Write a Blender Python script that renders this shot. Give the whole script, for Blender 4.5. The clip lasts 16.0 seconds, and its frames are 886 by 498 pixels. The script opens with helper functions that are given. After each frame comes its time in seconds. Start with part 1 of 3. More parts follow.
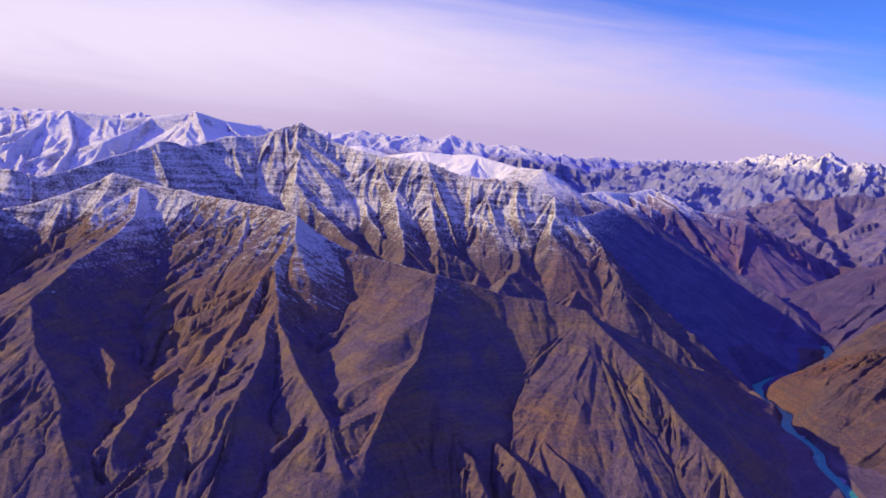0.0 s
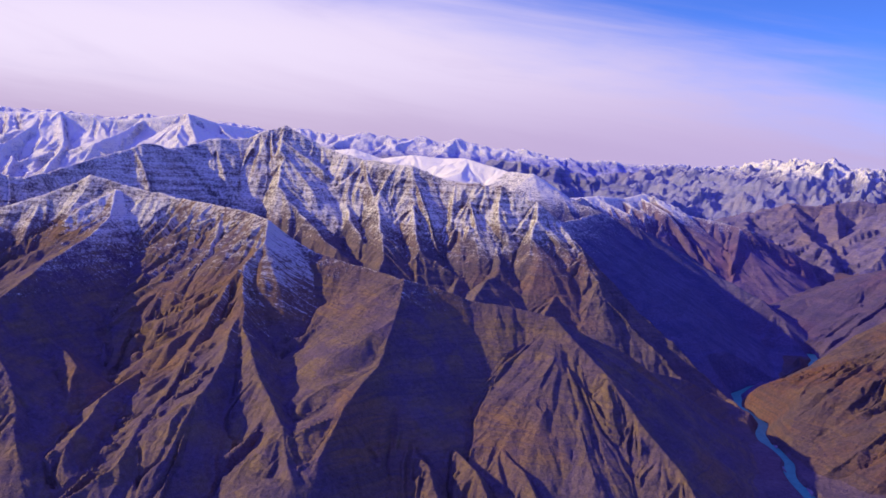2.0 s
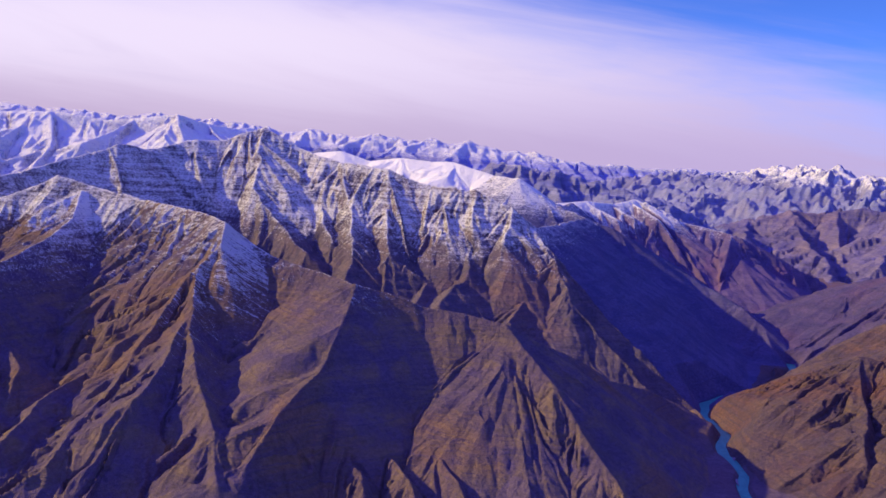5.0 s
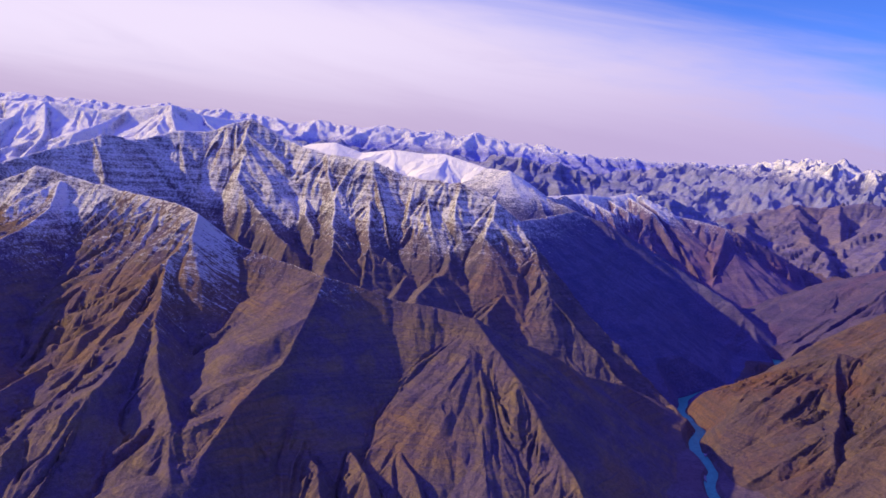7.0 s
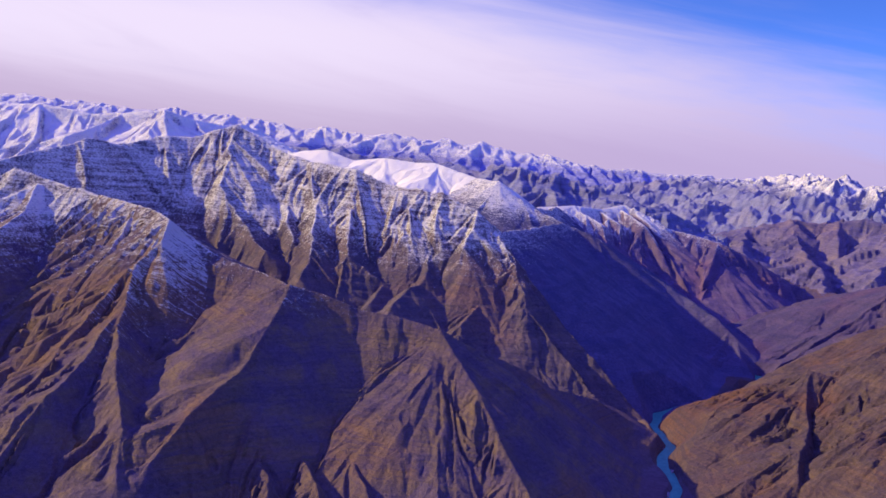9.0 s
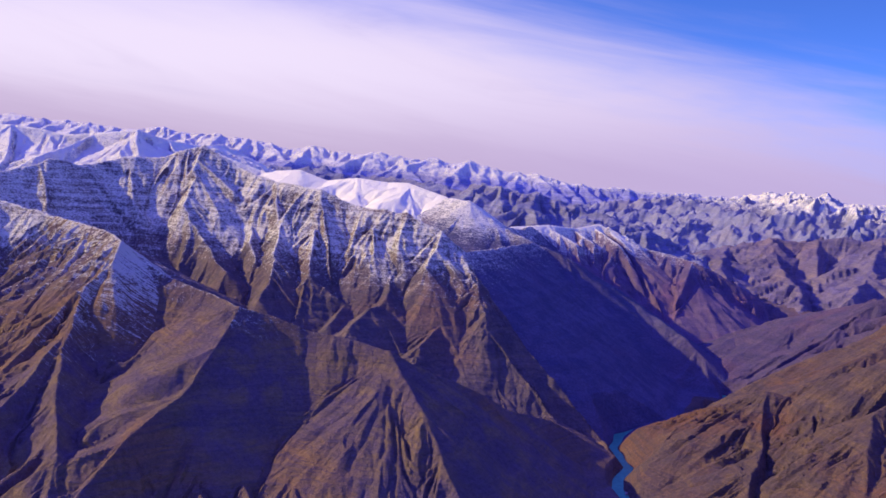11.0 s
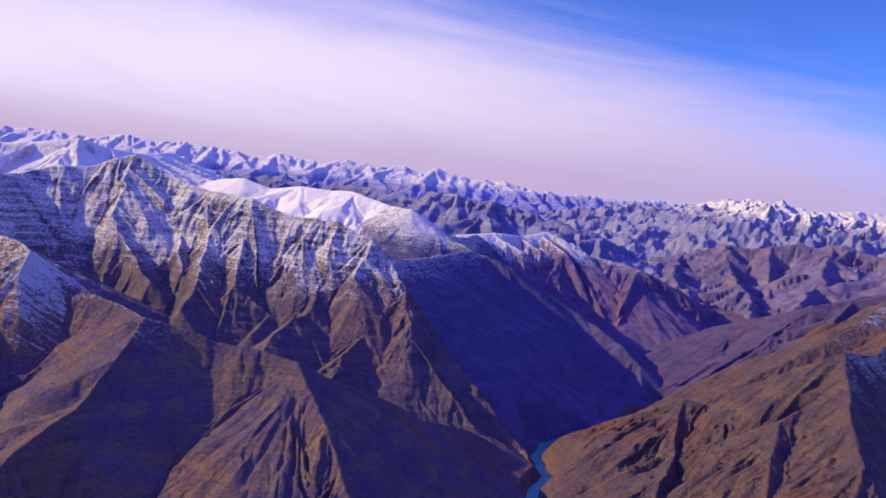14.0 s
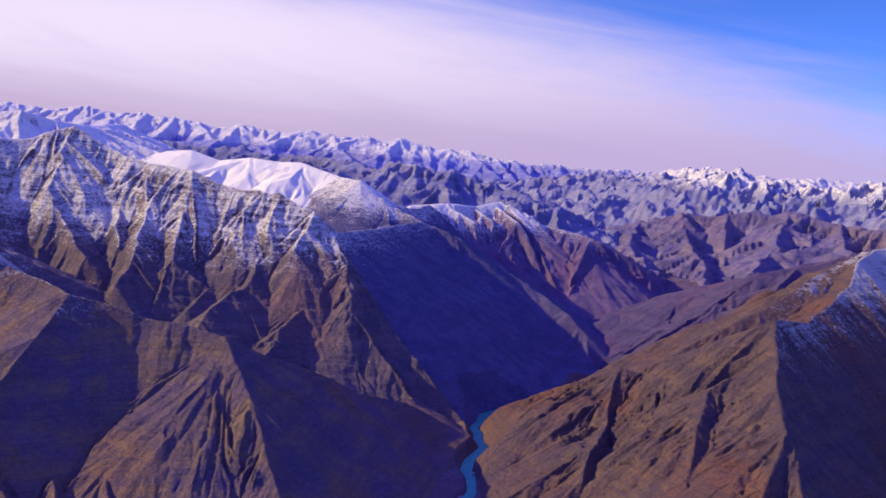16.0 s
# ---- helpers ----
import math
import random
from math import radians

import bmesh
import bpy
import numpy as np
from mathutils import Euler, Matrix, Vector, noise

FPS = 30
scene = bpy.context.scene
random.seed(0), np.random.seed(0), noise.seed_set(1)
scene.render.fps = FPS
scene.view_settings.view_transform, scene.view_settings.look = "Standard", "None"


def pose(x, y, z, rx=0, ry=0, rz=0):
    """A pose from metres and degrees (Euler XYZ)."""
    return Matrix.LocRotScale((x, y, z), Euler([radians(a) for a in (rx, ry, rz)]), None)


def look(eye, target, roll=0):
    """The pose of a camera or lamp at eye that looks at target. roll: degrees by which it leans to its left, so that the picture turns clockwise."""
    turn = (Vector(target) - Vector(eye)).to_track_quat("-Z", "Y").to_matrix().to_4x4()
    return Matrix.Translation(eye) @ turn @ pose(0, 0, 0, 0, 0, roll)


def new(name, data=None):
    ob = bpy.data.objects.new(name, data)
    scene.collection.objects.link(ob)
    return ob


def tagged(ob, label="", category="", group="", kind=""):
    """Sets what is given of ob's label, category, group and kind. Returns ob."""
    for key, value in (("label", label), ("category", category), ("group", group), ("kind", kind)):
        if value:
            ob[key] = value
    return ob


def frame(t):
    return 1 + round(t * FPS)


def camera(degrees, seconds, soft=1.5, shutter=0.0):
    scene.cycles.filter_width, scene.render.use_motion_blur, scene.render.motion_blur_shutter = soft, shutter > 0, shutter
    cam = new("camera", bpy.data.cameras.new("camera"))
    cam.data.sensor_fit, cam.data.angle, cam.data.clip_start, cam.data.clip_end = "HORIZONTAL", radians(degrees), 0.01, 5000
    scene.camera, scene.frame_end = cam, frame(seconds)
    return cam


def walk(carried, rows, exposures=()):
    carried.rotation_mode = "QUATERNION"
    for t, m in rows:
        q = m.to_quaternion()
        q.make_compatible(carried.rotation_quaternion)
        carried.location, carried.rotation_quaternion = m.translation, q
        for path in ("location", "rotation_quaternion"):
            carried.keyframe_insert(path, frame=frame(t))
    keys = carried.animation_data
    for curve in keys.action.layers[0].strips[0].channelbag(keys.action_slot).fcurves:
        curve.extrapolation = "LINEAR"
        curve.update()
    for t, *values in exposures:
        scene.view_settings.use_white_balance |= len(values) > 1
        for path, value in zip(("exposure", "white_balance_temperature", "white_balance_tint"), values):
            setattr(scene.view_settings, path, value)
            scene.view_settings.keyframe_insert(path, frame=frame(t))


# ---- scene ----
cam = camera(51.2, 16.0, soft=1.5)
METRES, EYE, TILT, LEAN, TURN = 200.0, 180.0, -6.7, -3.0, 0.0
ROWS = [
    (0.0, 0.0, 0.0, 0.0, 0.0, 0.0, -0.0),
    (0.5, 0.0293, 0.0043, 0.0024, 0.05, 0.2, -0.11),
    (1.0, 0.0624, 0.0056, 0.0033, 0.38, 0.49, -0.22),
    (1.5, 0.0921, 0.0096, 0.0049, 0.32, 0.21, -0.44),
    (2.0, 0.1245, 0.0146, 0.008, 0.68, 0.16, -0.45),
    (2.5, 0.1548, 0.0176, 0.0098, 0.77, 0.56, -0.54),
    (3.0, 0.1868, 0.0212, 0.0116, 0.55, 0.39, -0.69),
    (3.5, 0.2174, 0.024, 0.0141, 1.04, 0.51, -0.79),
    (4.0, 0.2498, 0.0288, 0.0168, 1.34, 0.61, -1.01),
    (6.5, 0.4039, 0.0486, 0.0279, 2.39, -0.4, -1.37),
    (7.0, 0.4359, 0.053, 0.0295, 2.53, -0.28, -1.57),
    (7.5, 0.4654, 0.0574, 0.0329, 2.34, -0.07, -1.83),
    (8.0, 0.4982, 0.0598, 0.0351, 2.7, 0.15, -2.09),
    (10.5, 0.6489, 0.0811, 0.048, 3.26, 0.29, -2.73),
    (11.0, 0.6816, 0.0854, 0.0523, 2.72, 1.38, -2.42),
    (11.5, 0.712, 0.0908, 0.0571, 2.48, 2.01, -2.37),
    (12.0, 0.7427, 0.0923, 0.0566, 3.01, 2.52, -2.33),
    (12.5, 0.7716, 0.097, 0.0584, 3.08, 2.58, -2.26),
    (13.0, 0.804, 0.1014, 0.0611, 2.92, 2.58, -2.19),
    (13.5, 0.8349, 0.1044, 0.0621, 2.36, 2.39, -2.12),
    (14.0, 0.8702, 0.1075, 0.0656, 1.21, 1.9, -2.18),
    (14.5, 0.8939, 0.1153, 0.0679, -1.2, 0.78, -2.83),
    (15.0, 0.9253, 0.1201, 0.0699, -0.88, 0.11, -2.4),
    (15.5, 0.9546, 0.1255, 0.0729, -0.62, -0.07, -2.03),
    (16.0, 0.9861, 0.131, 0.0757, -0.58, 0.09, -1.58),
]
walk(
    cam,
    [(t, pose(0, 0, EYE, TILT, LEAN, TURN) @ pose(METRES * x, METRES * y, METRES * z, 90 + pitch, roll, yaw)) for t, x, y, z, yaw, pitch, roll in ROWS],
    exposures=[(0.0, 0.0, 6150, 12), (16.0, 0.0, 6150, 12)],
)

# ---- world and sun ----
SUN_AZIMUTH, SUN_HEIGHT = 272.5, 25.2  # compass degrees from +y towards +x, and above the horizon
sun_way = Vector((math.sin(radians(SUN_AZIMUTH)) * math.cos(radians(SUN_HEIGHT)), math.cos(radians(SUN_AZIMUTH)) * math.cos(radians(SUN_HEIGHT)), math.sin(radians(SUN_HEIGHT))))
sun_data = bpy.data.lights.new("sun", "SUN")
sun_data.energy, sun_data.angle, sun_data.color = 5.8, radians(0.53), (1.0, 0.79, 0.33)
sun = new("sun", sun_data)
sun.matrix_world = look(tuple(sun_way * 900), (0, 0, 0))


class Nodes:
    """Short hand for building node trees."""

    def __init__(self, tree):
        self.tree = tree
        tree.nodes.clear()

    def node(self, kind, *links, operation=""):
        n = self.tree.nodes.new(kind)
        if operation:
            n.operation = operation
        for i, value in enumerate(links):
            self.put(n, i, value)
        return n

    def put(self, n, key, value):
        if value is None:
            return
        if isinstance(value, bpy.types.NodeSocket):
            self.tree.links.new(value, n.inputs[key])
        else:
            n.inputs[key].default_value = value

    def math(self, operation, a, b=None, c=None):
        return self.node("ShaderNodeMath", a, b, c, operation=operation).outputs[0]

    def ramp(self, value, low, high, a=0.0, b=1.0):
        n = self.node("ShaderNodeMapRange", value, low, high, a, b)
        n.interpolation_type = "SMOOTHSTEP"
        return n.outputs[0]

    def mix(self, factor, a, b, blend="MIX"):
        n = self.node("ShaderNodeMix")
        n.data_type, n.blend_type = "RGBA", blend
        self.put(n, 0, factor)
        self.put(n, 6, a)
        self.put(n, 7, b)
        return n.outputs[2]

    def noise(self, vector, scale, detail=4.0, rough=0.55, warp=0.0):
        n = self.node("ShaderNodeTexNoise")
        for key, value in (("Vector", vector), ("Scale", scale), ("Detail", detail), ("Roughness", rough), ("Distortion", warp)):
            self.put(n, key, value)
        return n.outputs[0]


def rgb(r, g, b):
    return (r, g, b, 1.0)


world = bpy.data.worlds.new("sky")
scene.world = world
world.use_nodes = True
w = Nodes(world.node_tree)
sky = w.node("ShaderNodeTexSky")
sky.sky_type, sky.sun_disc = "NISHITA", False
sky.sun_elevation, sky.sun_rotation = radians(SUN_HEIGHT), radians(SUN_AZIMUTH)
sky.altitude, sky.air_density, sky.dust_density, sky.ozone_density = 5500.0, 1.0, 0.3, 3.0
way = w.node("ShaderNodeTexCoord").outputs["Generated"]
xyz = w.node("ShaderNodeSeparateXYZ", way)
azimuth = w.math("ARCTAN2", xyz.outputs[0], xyz.outputs[1])
height = w.math("ARCSINE", xyz.outputs[2])
blue = w.mix(1.0, sky.outputs[0], w.mix(w.ramp(height, 0.2, 0.8), rgb(0.075, 0.10, 0.19), rgb(0.55, 0.298, 1.13)), "MULTIPLY")
flat = w.node("ShaderNodeCombineXYZ", w.math("MULTIPLY", azimuth, 2.2), w.math("MULTIPLY", w.math("ADD", height, w.math("MULTIPLY", azimuth, 0.12)), 16.0), 0.0).outputs[0]
streak = w.noise(flat, 1.0, 6.0, 0.55, 0.6)
fine = w.noise(flat, 4.0, 6.0, 0.6, 0.4)
# a bank of thin high cloud over the horizon, thinning upwards and towards the clear side
edge = w.math("ADD", w.math("MULTIPLY", height, 6.4), w.math("MULTIPLY", azimuth, 1.65))
edge = w.math("ADD", edge, w.math("MULTIPLY", w.math("SUBTRACT", streak, 0.5), 0.9))
edge = w.math("ADD", edge, w.math("MULTIPLY", w.math("SUBTRACT", fine, 0.5), 0.25))
bank = w.ramp(edge, 0.55, 1.5, 1.0, 0.0)
shade = w.math("ADD", height, w.math("MULTIPLY", w.math("SUBTRACT", streak, 0.5), 0.07))
cloud = w.mix(w.ramp(shade, -0.015, 0.085), rgb(0.58, 0.44, 0.63), rgb(0.90, 0.77, 0.93))
cloud = w.mix(w.ramp(shade, 0.10, 0.19), cloud, rgb(0.55, 0.50, 0.90))
cloud = w.mix(w.math("MULTIPLY", w.ramp(azimuth, -0.3, 0.5), 0.75), cloud, rgb(0.55, 0.43, 0.72))
cloud = w.mix(w.math("MULTIPLY", w.ramp(w.math("ADD", streak, w.math("MULTIPLY", azimuth, 0.12)), 0.5, 0.72), 0.30), cloud, rgb(0.48, 0.38, 0.60))
bank = w.math("MULTIPLY", bank, w.ramp(height, 0.45, 0.18))
bank = w.math("MULTIPLY", bank, w.ramp(w.math("ABSOLUTE", azimuth), 2.2, 1.0))
background = w.node("ShaderNodeBackground", w.mix(bank, blue, cloud), 1.0)
w.node("ShaderNodeOutputWorld", background.outputs[0])

# ---- materials ----


def material(name):
    m = bpy.data.materials.new(name)
    m.use_nodes = True
    return m, Nodes(m.node_tree)


def rock(name, dark, pale, red, snow_line=118.0, snow=0.95, strata=1.0, size=1.0, depth=17.0, aspect=18.0, fade=1.1, runnels=0.0):
    """Weathered rock and scree, banded by its strata, under patchy snow above the snow line."""
    m, n = material(name)
    geo = n.node("ShaderNodeNewGeometry")
    place = geo.outputs["Position"]
    normal = n.node("ShaderNodeSeparateXYZ", geo.outputs["Normal"])
    high = n.node("ShaderNodeSeparateXYZ", place).outputs[2]
    broad = n.noise(place, 0.012 / size, 4.0, 0.5, 0.4)
    mid = n.noise(place, 0.06 / size, 6.0, 0.6, 0.3)
    grain = n.noise(place, 0.45 / size, 8.0, 0.65)
    speck = n.noise(place, 1.5 / size, 4.0, 0.7)
    dipped = n.node("ShaderNodeVectorMath", place, (0.010, 0.004, 0.16), operation="MULTIPLY").outputs[0]
    bands = n.noise(dipped, 1.0 / size, 6.0, 0.7, 0.25)
    thin = n.noise(n.node("ShaderNodeVectorMath", place, (0.035, 0.015, 0.6), operation="MULTIPLY").outputs[0], 1.0 / size, 5.0, 0.75, 0.4)
    colour = n.mix(n.ramp(mid, 0.35, 0.65), dark, pale)
    colour = n.mix(n.math("MULTIPLY", n.ramp(broad, 0.48, 0.68), 0.8), colour, red)
    colour = n.mix(n.math("MULTIPLY", n.ramp(bands, 0.42, 0.62, 0.0, 0.55), strata), colour, n.mix(0.5, dark, rgb(0.07, 0.055, 0.05)))
    colour = n.mix(n.math("MULTIPLY", n.ramp(thin, 0.5, 0.62, 0.0, 0.6), strata), colour, n.mix(0.4, dark, rgb(0.05, 0.04, 0.05)))
    colour = n.mix(1.0, colour, n.node("ShaderNodeCombineXYZ", *[n.math("MULTIPLY", n.ramp(grain, 0.25, 0.75, 0.78, 1.2), n.ramp(speck, 0.25, 0.75, 0.8, 1.2))] * 3).outputs[0], "MULTIPLY")
    # snow lies above the line, lower on slopes turned from the sun, slips off steep rock and leaves the edges of the beds bare
    lift = n.math("MINIMUM", n.math("MULTIPLY", n.math("SUBTRACT", high, snow_line), fade), depth)
    lift = n.math("ADD", lift, n.math("ADD", n.math("MULTIPLY", normal.outputs[0], aspect), n.math("MULTIPLY", normal.outputs[1], -8.0)))
    fall = n.noise(n.node("ShaderNodeVectorMath", place, (0.03, 0.7, 0.03), operation="MULTIPLY").outputs[0], 1.0, 5.0, 0.7, 0.5)
    for field, weight in ((fall, runnels), (mid, 36.0), (bands, 40.0 * strata), (thin, 60.0 * strata), (grain, 80.0), (speck, 90.0)):
        lift = n.math("ADD", lift, n.math("MULTIPLY", n.math("SUBTRACT", field, 0.5), weight))
    lift = n.math("ADD", lift, n.math("MULTIPLY", n.math("SUBTRACT", normal.outputs[2], 0.75), 60.0))
    cover = n.math("MULTIPLY", n.ramp(lift, -8.0, 26.0), snow)
    colour = n.mix(cover, colour, rgb(0.92, 0.85, 0.54))
    bump = n.node("ShaderNodeBump")
    n.put(bump, "Strength", 0.75)
    n.put(bump, "Distance", 3.0 * size)
    n.put(bump, "Height", n.math("ADD", n.math("ADD", grain, n.math("MULTIPLY", speck, 0.4)), n.math("ADD", n.math("MULTIPLY", bands, strata * 0.8), n.math("MULTIPLY", thin, strata * 0.8))))
    shader = n.node("ShaderNodeBsdfPrincipled")
    n.put(shader, "Base Color", colour)
    n.put(shader, "Roughness", 0.92)
    n.put(shader, "Specular IOR Level", 0.15)
    n.put(shader, "Normal", bump.outputs[0])
    n.node("ShaderNodeOutputMaterial", shader.outputs[0])
    return m


OCHRE = rgb(0.130, 0.086, 0.096), rgb(0.208, 0.136, 0.066), rgb(0.225, 0.122, 0.048)
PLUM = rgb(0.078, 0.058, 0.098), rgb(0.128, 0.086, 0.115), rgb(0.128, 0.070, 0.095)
GREY = rgb(0.114, 0.086, 0.086), rgb(0.200, 0.140, 0.100), rgb(0.200, 0.110, 0.075)
# the blue in this rock is haze, put into its base colour
HAZE_SLATE = rgb(0.160, 0.140, 0.228), rgb(0.280, 0.225, 0.294), rgb(0.240, 0.175, 0.228)
EARTH = rgb(0.120, 0.081, 0.078), rgb(0.179, 0.120, 0.101), rgb(0.166, 0.090, 0.074)
# rock made paler and bluer: the haze of distance is painted in
HAZE_PALE = rgb(0.28, 0.28, 0.42), rgb(0.38, 0.37, 0.50), rgb(0.35, 0.32, 0.42)
HAZE_ROCKY = rgb(0.20, 0.20, 0.275), rgb(0.29, 0.28, 0.32), rgb(0.27, 0.24, 0.26)
# brown rock, lightened and blued by haze mixed into the colour
HAZE_BROWN = rgb(0.175, 0.140, 0.205), rgb(0.260, 0.200, 0.195), rgb(0.250, 0.170, 0.155)
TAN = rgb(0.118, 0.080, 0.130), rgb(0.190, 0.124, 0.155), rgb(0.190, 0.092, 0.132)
# dark blue tone: the shade on pale_peak's flank, painted into its rock
SHADE_NAVY = rgb(0.078, 0.072, 0.115), rgb(0.125, 0.105, 0.145), rgb(0.128, 0.088, 0.120)
RUST = rgb(0.102, 0.067, 0.058), rgb(0.165, 0.103, 0.058), rgb(0.172, 0.078, 0.040)
MATERIALS = {
    "snow_mountain": rock("banded_snowy_rock", *GREY, 110.0, snow=0.84, strata=0.9, depth=8.5, fade=1.1, aspect=-5.0),
    "pale_peak": rock("shade_toned_snowy_rock", *SHADE_NAVY, 130.0, strata=0.6, depth=12.0),
    "snow_dome": rock("bright_snow", *HAZE_SLATE, 60.0, snow=1.0, strata=0.1, depth=60.0),
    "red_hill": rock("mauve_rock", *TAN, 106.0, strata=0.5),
    "white_mountain": rock("snowfield_rock", *HAZE_SLATE, 116.0, strata=0.6, depth=18.0),
    "left_ridge": rock("brown_rock", *OCHRE, 119.0, aspect=28.0),
    "front_mountain": rock("ochre_rock", *OCHRE, 111.0, strata=0.6, aspect=36.0, snow=0.66, runnels=170.0),
    "middle_mountain": rock("ochre_banded_rock", *OCHRE, 121.0, aspect=24.0),
    "right_mountain": rock("orange_rock", *RUST, 132.0, strata=1.0, aspect=56.0, snow=0.6, runnels=60.0),
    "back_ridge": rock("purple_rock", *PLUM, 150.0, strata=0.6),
    "far_hill": rock("hazed_brown_rock", *HAZE_BROWN, 146.0, size=2.0),
    # down to far_range, aerial haze is part of the rock colour
    "blue_hill": rock("haze_blue_rock", *HAZE_ROCKY, 158.0, size=1.4, snow=0.6),
    "dark_range": rock("haze_blue_snowy_rock", *HAZE_ROCKY, 158.0, size=2.5, snow=0.6),
    "rugged_range": rock("hazed_rugged_snowy_rock", *HAZE_ROCKY, 161.0, size=1.2, strata=0.4, depth=3.0, snow=0.95, aspect=-16.0),
    "far_range": rock("hazed_far_snowy_rock", *HAZE_PALE, 132.0, size=4.0, snow=0.75),
    "ground": rock("valley_gravel", *EARTH, 400.0, snow=0.0, strata=0.3),
}

m_water, n = material("turquoise_river_water")
ripple = n.noise(n.node("ShaderNodeNewGeometry").outputs["Position"], 0.35, 5.0)
bump = n.node("ShaderNodeBump")
n.put(bump, "Strength", 0.25)
n.put(bump, "Height", ripple)
shader = n.node("ShaderNodeBsdfPrincipled")
n.put(shader, "Base Color", n.mix(n.ramp(ripple, 0.3, 0.7), rgb(0.025, 0.21, 0.10), rgb(0.05, 0.30, 0.145)))
n.put(shader, "Roughness", 0.35)
n.put(shader, "Specular IOR Level", 0.2)
n.put(shader, "Normal", bump.outputs[0])
n.node("ShaderNodeOutputMaterial", shader.outputs[0])

# ---- the land ----
# Crest lines: slope to the left and to the right of the way along the crest, then its nodes x, y, z.
RIDGES, HOLDS = [], []


def ridge(mountain, part_name, left, right, *nodes, hold=9999.0):
    """hold: how far from the crest its slopes keep their angle before they break off more steeply."""
    RIDGES.append((mountain, part_name, left, right, nodes))
    HOLDS.append(hold)


ridge("snow_mountain", "main_ridge", 1.0, 0.84, (-360, 690, 146), (-321, 692, 143), (-300, 702, 138), (-287, 730, 145), (-271, 760, 154), (-243, 795, 167), (-222, 832, 165), (-199, 855, 174), (-172, 868, 175), (-138, 887, 191), (-100, 877, 174), (-58, 856, 163), (-14, 836, 162), (28, 824, 150), (68, 812, 149), (99, 800, 137), (117, 788, 122), (142, 723, 89), (147, 690, 66), (158, 660, 35))
ridge("snow_mountain", "ledge", 0.45, 0.95, (-300, 640, 118), (-262, 654, 130), (-236, 668, 145), (-200, 664, 138), (-159, 647, 133))
# unseen crest, added west of the view to shade the wall's foot
ridge("snow_mountain", "shoulder", 0.75, 0.7, (-360, 690, 146), (-350, 630, 140), (-342, 570, 122), (-335, 500, 96))
ridge("snow_mountain", "spur", 0.62, 1.4, (-138, 887, 191), (-127, 806, 137), (-95, 768, 113), (-62, 728, 94))
ridge("snow_mountain", "spur", 0.66, 1.3, (-58, 854, 163), (-42, 800, 130), (-29, 741, 107), (-27, 690, 82))
ridge("snow_mountain", "spur", 0.75, 0.85, (54, 814, 148), (62, 775, 113), (64, 717, 88), (46, 665, 71), (40, 640, 58))
ridge("snow_mountain", "spur", 0.95, 0.6, (99, 798, 136), (115, 786, 122), (135, 735, 97), (146, 690, 71), (150, 668, 50), (152, 650, 36))
ridge("snow_mountain", "spur", 0.95, 0.62, (114, 785, 121), (119, 745, 98), (110, 708, 78), (97, 662, 64), (92, 640, 52))
ridge("snow_mountain", "spur", 0.66, 1.3, (-99, 872, 170), (-70, 815, 127), (-47, 752, 101))
ridge("snow_mountain", "spur", 0.7, 0.95, (-13, 834, 161), (-10, 795, 131), (2, 730, 98), (36, 716, 80), (30, 680, 70))
ridge("snow_dome", "main_ridge", 0.35, 0.42, (-150, 1182, 160), (-133, 1180, 165), (-103, 1170, 169), (-65, 1160, 159), (-29, 1150, 166), (13, 1140, 164), (38, 1130, 166), (82, 1100, 156), hold=40.0)
ridge("snow_dome", "spur", 0.45, 0.35, (38, 1130, 165), (45, 1090, 149), (55, 1050, 132), hold=40.0)
ridge("snow_dome", "spur", 0.45, 0.35, (-29, 1150, 165), (-18, 1100, 146), (-5, 1060, 130), hold=40.0)
ridge("pale_peak", "main_ridge", 0.6, 0.55, (82, 1100, 154), (100, 1075, 154), (115, 1054, 154), (124, 1043, 145), (156, 1030, 129), (188, 1002, 118), (226, 995, 106), (261, 1000, 88), (290, 985, 72), (315, 950, 58), (338, 915, 47), (354, 888, 33), (348, 850, 20))
ridge("pale_peak", "spur", 0.60, 0.7, (188, 1000, 118), (165, 940, 119), (141, 860, 119), (117, 790, 121))
ridge("pale_peak", "shoulder", 0.6, 0.6, (150, 1040, 130), (180, 1130, 122), (192, 1200, 123))
ridge("red_hill", "main_ridge", 0.6, 0.46, (169, 1200, 120), (216, 1230, 125), (254, 1250, 123), (289, 1271, 130), (313, 1265, 120), (344, 1255, 105), (385, 1235, 99))
ridge("red_hill", "shoulder", 0.6, 1.1, (385, 1235, 99), (408, 1208, 95), (436, 1204, 84), (461, 1200, 72), (491, 1195, 56), (526, 1190, 30))
ridge("red_hill", "spur", 1.1, 0.55, (403, 1207, 94), (388, 1165, 76), (374, 1130, 55), (362, 1098, 36), (352, 1060, 18))
ridge("red_hill", "spur", 0.75, 0.55, (289, 1271, 130), (289, 1240, 108), (310, 1180, 76), (330, 1110, 39))
ridge("red_hill", "spur", 0.75, 0.55, (216, 1230, 125), (247, 1190, 99), (275, 1110, 66))
ridge("white_mountain", "main_ridge", 0.5, 0.42, (-575, 1120, 185), (-546, 1140, 189), (-505, 1150, 190), (-463, 1155, 193), (-421, 1155, 190), (-400, 1158, 187), (-359, 1165, 192), (-312, 1172, 201), (-278, 1190, 191), (-247, 1220, 187), (-300, 1500, 190))
ridge("white_mountain", "spur", 0.65, 0.42, (-312, 1172, 201), (-335, 1090, 160), (-345, 1010, 138))
